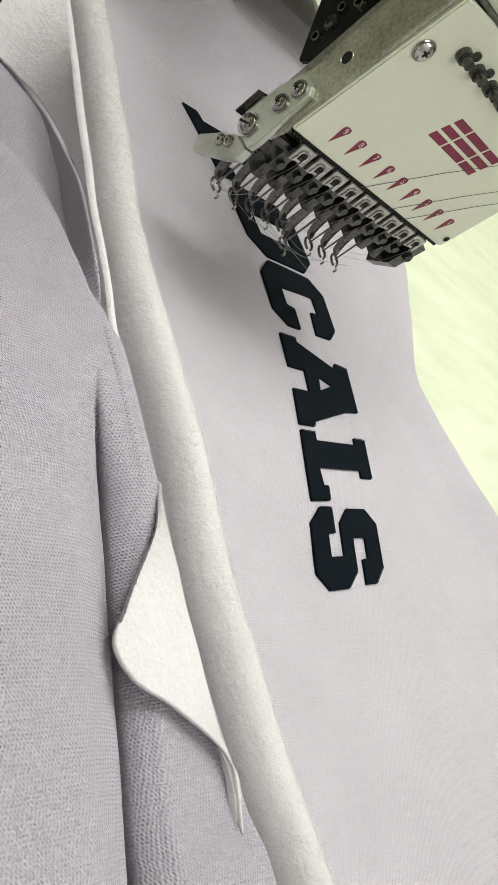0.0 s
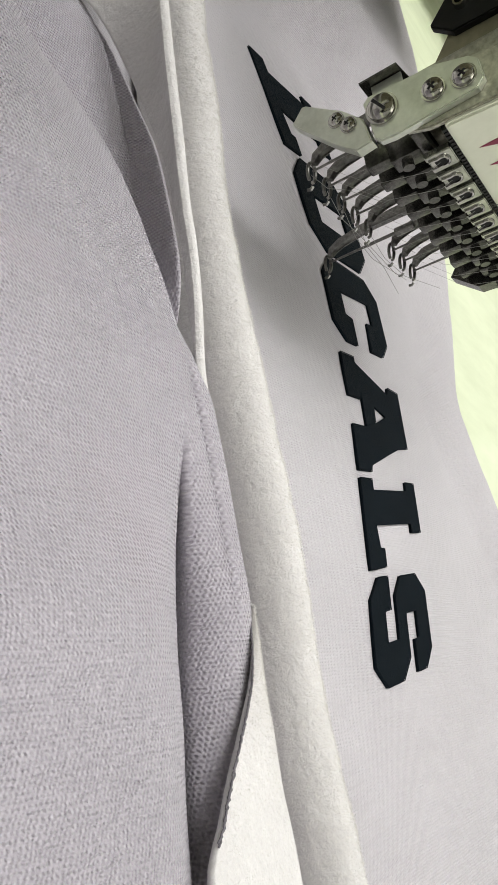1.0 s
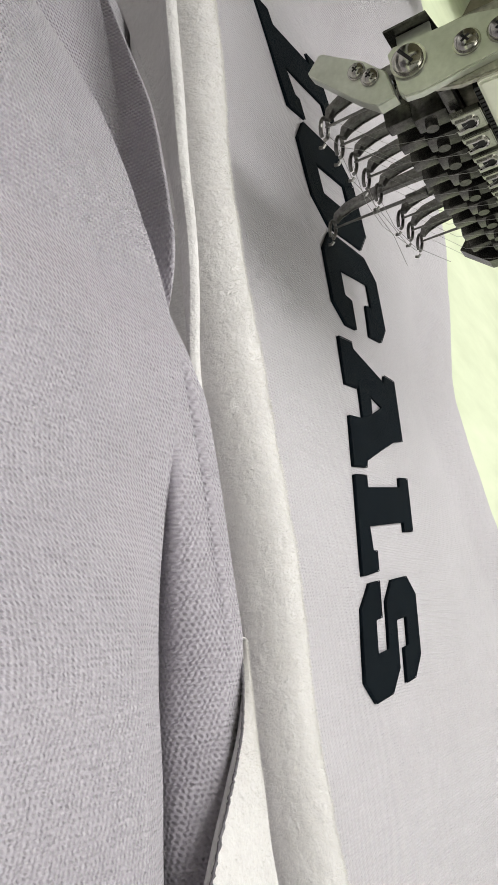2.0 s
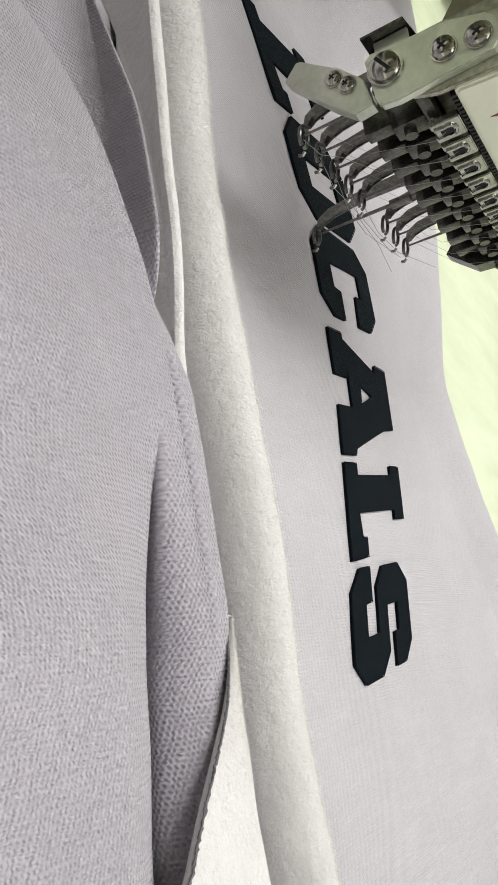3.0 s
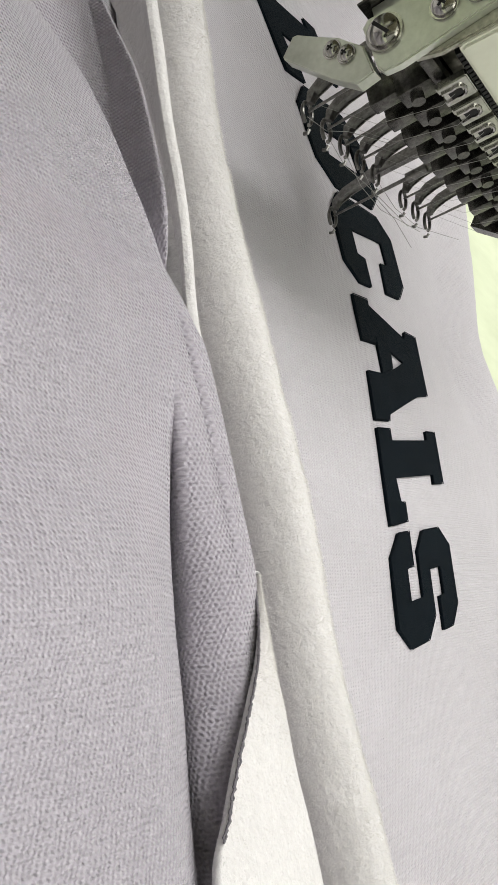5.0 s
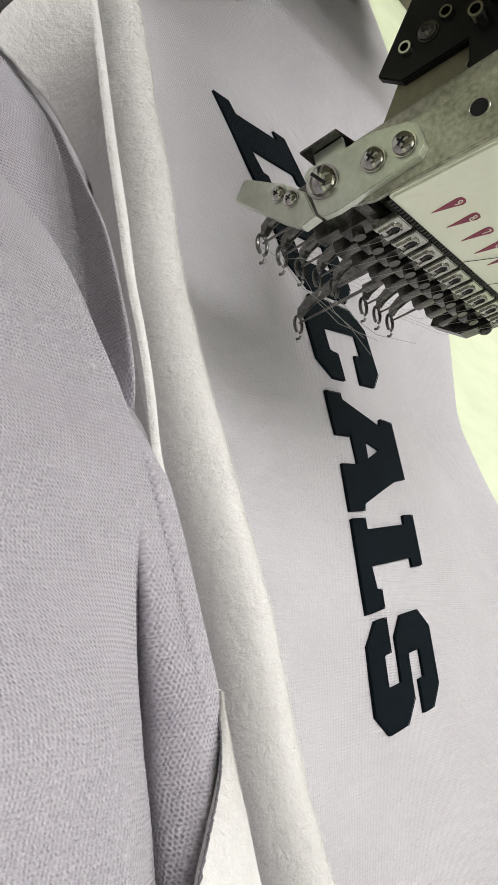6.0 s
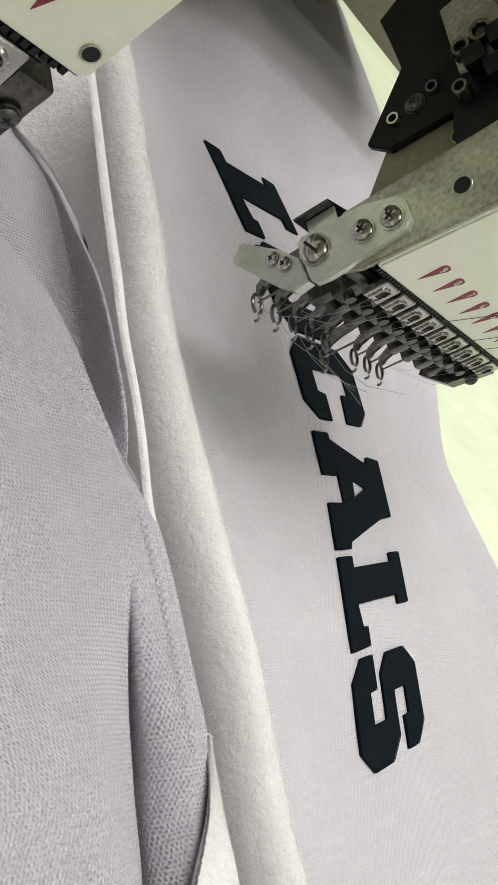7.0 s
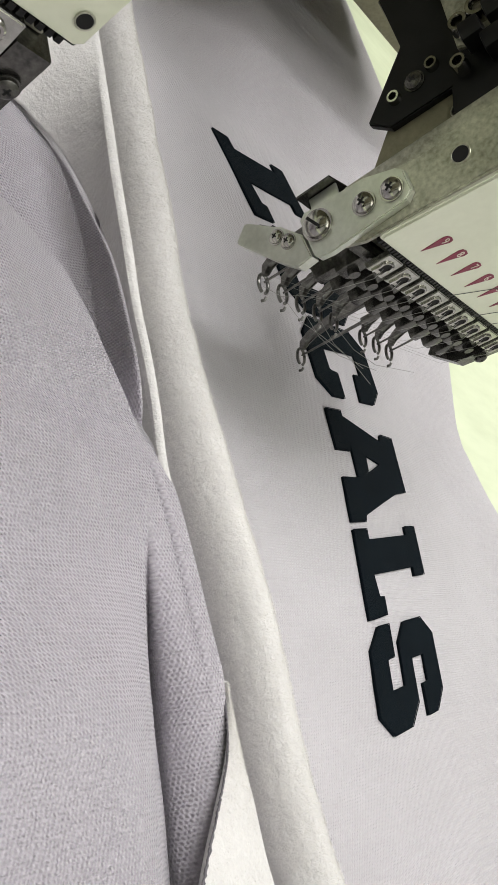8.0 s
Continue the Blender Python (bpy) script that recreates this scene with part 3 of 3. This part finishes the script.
def embroidery_head():
    head = tagged(new("embroidery_head"), "nine-needle embroidery head with cream front plate and steel brackets", "embroidery head", "heads of the machine")
    # front plate
    bm = prism(bmesh.new(), [(-0.0232, 0.1285), (0.1605, 0.1285), (0.1625, 0.1305), (0.1625, 0.245), (0.004, 0.245), (-0.022, 0.243), (-0.0245, 0.1305)], lambda u, v, k: (u, 0.004 - 0.004 * k - lean(v), v), 0.0012)
    plate = part("front_plate", bm, CREAM, head, "cream enamelled front plate")
    part("plate_gasket", box(bmesh.new(), (-0.0225, 0.0045, 0.1258), (0.1635, 0.012, 0.2440), 0.001), BLACK, head)
    bm = bmesh.new()
    for k in range(60):
        box(bm, (-0.0215 + 0.003 * k, 0.0008, 0.1262), (-0.0195 + 0.003 * k, 0.0050, 0.1283))
    part("ribbed_strip", bm, BLACK, head, "black ribbed strip under the plate")
    for k in range(9):
        x = 0.001 + 0.0172 * k
        mark = part("needle_mark", prism(bmesh.new(), teardrop(x, 0.1365), lambda u, v, q: (u, 0.0006 - 0.0009 * q - lean(v), v)), MAROON, plate, "maroon drop-shaped needle mark")
        words(str(9 - k), 0.0058, PALE, mark, pose(x + 0.0019, -0.0005 - lean(0.1483), 0.1483, 87, 0, 0))
    # maker's sign as plain slanted blocks
    for x0, w in ((0.047, 0.015), (0.064, 0.022), (0.088, 0.016)):
        for z0 in (0.181, 0.1888, 0.1966):
            k0, k1 = 0.27 * (z0 - 0.181), 0.27 * (z0 - 0.1756)
            bm = prism(bmesh.new(), [(x0 + k0, z0), (x0 + w + k0, z0), (x0 + w + k1, z0 + 0.0054), (x0 + k1, z0 + 0.0054)], lambda u, v, q: (u, 0.0006 - 0.0009 * q - lean(v), v))
            part("sign_block", bm, MAROON, plate)
    screw(head, (-0.0125, -0.0042, 0.2105), (0, -1, 0), 0.0058, "cross")
    hole(plate, (0.157, -0.0008, 0.137), (0, -1, 0), 0.0026)
    # thread guide row near the top of the plate
    for k in range(9):
        x = 0.008 + 0.0172 * k
        bm = rod(bmesh.new(), (x, 0.0, 0.2245), (x, -0.010, 0.2245), 0.0052, 0.0045, seg=18, bevel=0.0008)
        rod(bm, (x, -0.010, 0.2245), (x, -0.015, 0.2245), 0.003, seg=14)
        rod(bm, (x + 0.007, 0.0, 0.229), (x + 0.007, -0.007, 0.229), 0.0028, seg=12)
        part("tension_guide", bm, DARK, head)
    # case behind the plate
    part("case", box(bmesh.new(), (-0.0225, 0.0125, 0.118), (0.160, 0.037, 0.36), 0.002), STEEL, head, "worn steel needle case")
    part("upper_cover", box(bmesh.new(), (-0.02, 0.0045, 0.247), (0.16, 0.0122, 0.36), 0.004), CREAM, head)
    # side bar, seen from its edge
    bm = prism(bmesh.new(), [(0.0025, 0.122), (0.006, 0.112), (0.027, 0.104), (0.030, 0.128), (0.0262, 0.152), (0.0245, 0.158), (0.0245, 0.166), (0.0275, 0.169), (0.0275, 0.36), (-0.0085, 0.36)], lambda u, v, k: (-0.0232 - 0.0028 * k, u, v), 0.0006)
    part("side_bar", bm, STEEL, head, "scuffed steel side bar")
    hole(head, (-0.0258, 0.0145, 0.1742), (-1, 0, 0), 0.0042)
    # angled bracket with three screws
    bm = prism(bmesh.new(), [(0.005, 0.100), (0.004, 0.107), (0.0065, 0.1475), (0.010, 0.151), (0.021, 0.1505), (0.0245, 0.147), (0.0295, 0.132), (0.0315, 0.099), (0.029, 0.096), (0.008, 0.098)], lambda u, v, k: (-0.0262 - 0.0040 * k, u, v), 0.0007)
    part("bracket", bm, NICKEL, head, "satin nickel bracket with rounded corners")
    screw(head, (-0.0303, 0.0205, 0.1045), (-1, 0, 0), 0.0068, "slot", "slotted_screw")
    screw(head, (-0.0303, 0.0165, 0.129), (-1, 0, 0), 0.0050, "cross")
    screw(head, (-0.0303, 0.0150, 0.143), (-1, 0, 0), 0.0050, "cross")
    # hooked clip on the bracket
    part("clip_flange", box(bmesh.new(), (-0.0175, 0.031, 0.098), (-0.016, 0.0465, 0.114), 0.0004), NICKEL, head)
    part("clip_plate", prism(bmesh.new(), [(-0.0225, 0.094), (-0.001, 0.094), (-0.001, 0.112), (-0.0055, 0.116), (-0.0225, 0.114)], lambda u, v, k: (u, 0.0470 + 0.0015 * k, v), 0.0004), DARK, head)
    # lower arm with two small screws
    bm = prism(bmesh.new(), [(0.0405, 0.0580), (0.0425, 0.0575), (0.0490, 0.0640), (0.0485, 0.0662), (0.034, 0.0845), (0.024, 0.0935), (0.010, 0.0955), (0.009, 0.087), (0.018, 0.0775)], lambda u, v, k: (-0.0205 - 0.0065 * k, u, v), 0.0006)
    part("lower_arm", bm, NICKEL, head, "pale nickel arm with a blunt end")
    screw(head, (-0.0272, 0.0305, 0.0805), (-1, 0, 0), 0.0036, "cross", "small_screw")
    screw(head, (-0.0272, 0.0245, 0.0860), (-1, 0, 0), 0.0036, "cross", "small_screw")
    part("arm_spring", tube(bmesh.new(), [(-0.021, 0.047, 0.063), (-0.018, 0.049, 0.068), (-0.016, 0.044, 0.074), (-0.017, 0.036, 0.08)], 0.0016, 7), DARK, head)
    # guide rail with a clip for each needle
    part("guide_rail", box(bmesh.new(), (-0.0225, 0.0055, 0.112), (0.163, 0.020, 0.1175), 0.0008), DARK, head)
    for x in NEEDLES:
        bm = prism(bmesh.new(), [(x - 0.0072, 0.1125), (x - 0.0030, 0.1125), (x - 0.0030, 0.1142), (x + 0.0030, 0.1142), (x + 0.0030, 0.1125), (x + 0.0072, 0.1125), (x + 0.0072, 0.1250), (x + 0.0066, 0.1256), (x - 0.0066, 0.1256), (x - 0.0072, 0.1250)],
                   lambda u, v, k: (u, 0.0030 - 0.0032 * k, v), 0.0005)
        clip = part("thread_clip", bm, CLIP, head, "bright steel thread clip")
        turn = [(x + 0.0036 * math.cos(a), -0.0006, 0.1196 + 0.0030 * math.sin(a)) for a in (math.pi * (0.08 * k - 0.2) for k in range(18))]
        part("clip_loop", tube(bmesh.new(), [(x + 0.0036, -0.0006, 0.1135)] + turn + [(x - 0.0036, -0.0006, 0.1135)], 0.0008, 6), CHROME, clip)
        # near-black block for the shade in the clip's opening
        part("slot", box(bmesh.new(), (x - 0.0022, -0.0006, 0.1158), (x + 0.0022, 0.0, 0.1212)), HOLE, clip)
        bm = box(bmesh.new(), (x - 0.0056, 0.008, 0.096), (x + 0.0056, 0.026, 0.1115), 0.0012)
        rod(bm, (x, 0.008, 0.103), (x, 0.0045, 0.103), 0.003, seg=14)
        box(bm, (x - 0.004, 0.012, 0.083), (x + 0.004, 0.024, 0.096), 0.001)
        part("needle_clamp", bm, DARK, head)
        bm = rod(bmesh.new(), (x, 0.03, 0.085), (x, 0.03, 0.112), 0.0036, seg=16)
        rod(bm, (x, 0.03, 0.104), (x, 0.03, 0.110), 0.0052, seg=16)
        part("needle_bar", bm, FOOT, head)
        turns = [(x + 0.0043 * math.cos(0.7 * i), 0.03 + 0.0043 * math.sin(0.7 * i), 0.0865 + 0.00032 * i) for i in range(52)]
        part("needle_spring", tube(bmesh.new(), turns, 0.0006, 5), CHROME, head)
    part("bar_holder", box(bmesh.new(), (0.002, 0.0375, 0.088), (0.158, 0.046, 0.135), 0.002), DARK, head)
    part("end_bracket", prism(bmesh.new(), [(0.004, 0.118), (0.036, 0.118), (0.034, 0.085), (0.02, 0.074), (0.006, 0.09)], lambda u, v, k: (0.1505 + 0.012 * k, u, v), 0.001), DARK, head)
    screw(head, (0.157, 0.004, 0.104), (0, -1, 0), 0.0036, "cross", "end_screw", "", DARK)
    feet = [presser_foot(head, x) for x in NEEDLES]
    # casting and black side bracket behind
    bm = prism(bmesh.new(), [(0.038, 0.100), (0.064, 0.104), (0.100, 0.134), (0.140, 0.22), (0.18, 0.29), (0.37, 0.31), (0.37, 0.36), (0.038, 0.36)], lambda u, v, k: (0.138 - 0.106 * k, u, v), 0.002)
    part("arm_casting", bm, OLIVE, head, "olive painted arm casting")
    # unseen housing, made low and wide to throw shade on the far cloth
    part("rear_shade_housing", box(bmesh.new(), (-0.018, 0.325, 0.105), (0.338, 0.80, 0.42), 0.012), OLIVE, head)
    hole(head, (0.0318, 0.0805, 0.1705), (-1, 0, 0), 0.0042)
    bm = prism(bmesh.new(), [(0.102, 0.1255), (0.092, 0.136), (0.091, 0.174), (0.100, 0.20), (0.105, 0.30), (0.21, 0.30), (0.185, 0.18), (0.172, 0.153), (0.134, 0.1565), (0.1315, 0.153), (0.104, 0.1255)], lambda u, v, k: (0.0315 - 0.0045 * k, u, v), 0.0008)
    side = part("side_cover", bm, BLACK, head, "black lacquered side cover")
    tubular_nut(head, (0.027, 0.106, 0.1435), (-1, 0, 0), 0.0037, 0.004)
    tubular_nut(head, (0.027, 0.110, 0.1675), (-1, 0, 0), 0.0037, 0.004)
    screw(head, (0.027, 0.1085, 0.1560), (-1, 0, 0), 0.0050, "cross", "black_screw", "", DARK)
    bm = prism(bmesh.new(), [(0.108, 0.182), (0.150, 0.184), (0.16, 0.25), (0.10, 0.25), (0.094, 0.21)], lambda u, v, k: (0.031 - 0.007 * k, u, v), 0.0008)
    part("lever_plate", bm, STEEL, head)
    bm = prism(bmesh.new(), [(0.060, 0.178), (0.076, 0.168), (0.090, 0.172), (0.1075, 0.182), (0.0935, 0.21), (0.0995, 0.25), (0.06, 0.25)], lambda u, v, k: (0.031 - 0.005 * k, u, v), 0.0008)
    part("lever_block", bm, BLACK, head)
    for y, z, r in ((0.117, 0.199, 0.0062), (0.115, 0.188, 0.0052), (0.094, 0.181, 0.0042), (0.098, 0.214, 0.0055), (0.128, 0.214, 0.005)):
        tubular_nut(head, (0.0235, y, z), (-1, 0, 0), r, 0.008)
    for y, z in ((0.104, 0.192), (0.092, 0.2), (0.108, 0.206)):
        part("lever", box(bmesh.new(), (0.010, y - 0.007, z - 0.005), (0.024, y + 0.004, z + 0.006), 0.002), BLACK, head)
    # threads down to the needles and loose ends
    rng = random.Random(5)
    for k, x in enumerate(NEEDLES):
        bm = tube(bmesh.new(), [(x, 0.001, 0.1225), (x, -0.0026, 0.112), (x + 0.001, 0.006, 0.083), (x, 0.029, 0.060)], 0.00009, 5)
        part("thread", bm, STRAND, head)
    for k in (3, 5, 6):
        x = NEEDLES[k]
        part("thread", tube(bmesh.new(), [(x + 0.07, -0.012, 0.222), (x + 0.035, -0.003, 0.17), (x + 0.003, -0.0007, 0.129), (x, 0.001, 0.1225)], 0.0002, 5), DARKSTRAND, head)
    for k in range(5):
        x = NEEDLES[k % 9]
        a = Vector((x, 0.028, 0.052))
        b = a + Vector((rng.uniform(0.01, 0.05), rng.uniform(-0.04, 0.0), rng.uniform(-0.002, 0.03)))
        sag = (a + b) / 2 + Vector((0, rng.uniform(-0.012, 0.0), rng.uniform(-0.012, 0.004)))
        part("loose_thread", tube(bmesh.new(), [a, (a + sag) / 2 + Vector((0.001, -0.002, -0.002)), sag, (b + sag) / 2, b], 0.00016, 5), STRAND, head)
    return head, feet[ACTIVE]


head, foot = embroidery_head()
other = copy_thing(head, pose(-0.361, -0.0154, -0.002))
tagged(other, "neighbouring embroidery head with cream plate and dark guides")
# long beam that carries the heads
beam = tagged(new("machine_beam"), "cream painted beam that carries the embroidery heads", "machine beam")
part("beam_body", box(bmesh.new(), (-1.25, 0.802, 0.16), (1.4, 1.05, 0.55), 0.012), CREAM, beam)
for bx in (-1.2, 1.34):
    part("beam_post", box(bmesh.new(), (bx - 0.06, 0.84, -0.0035), (bx + 0.06, 1.02, 0.161), 0.006), CREAM, beam)


# ---- what moves ----
def motions():
    # the frame under the table carries the sweatshirt from stitch to stitch
    walk(shirt, [(t, pose(x, y, 0)) for t, x, y in (
        (0.0, -0.0050, -0.0104), (0.5, -0.0070, -0.0104), (1.0, -0.0068, -0.0100), (1.5, -0.0092, -0.0127), (2.0, -0.0137, -0.0207), (3.5, -0.0001, -0.0018), (4.0, 0.0001, -0.0019),
        (4.5, 0.0016, 0.0037), (5.8, 0.0100, 0.0090), (6.0, 0.0101, 0.0097), (6.5, 0.0041, 0.0103), (7.0, 0.0057, 0.0130), (7.5, 0.0102, 0.0158), (8.0, 0.0099, 0.0184))])
    # the working needle beats up and down
    low = {2, 5, 8, 10, 13, 17, 20, 24, 27, 30, 33, 36, 40, 43, 47, 50, 53, 57, 60, 63, 67, 71, 75, 78, 80}
    walk(foot, [(k / 10, pose(NEEDLES[ACTIVE], 0.03, 0.013 if k in low else 0.038)) for k in range(81)])


motions()
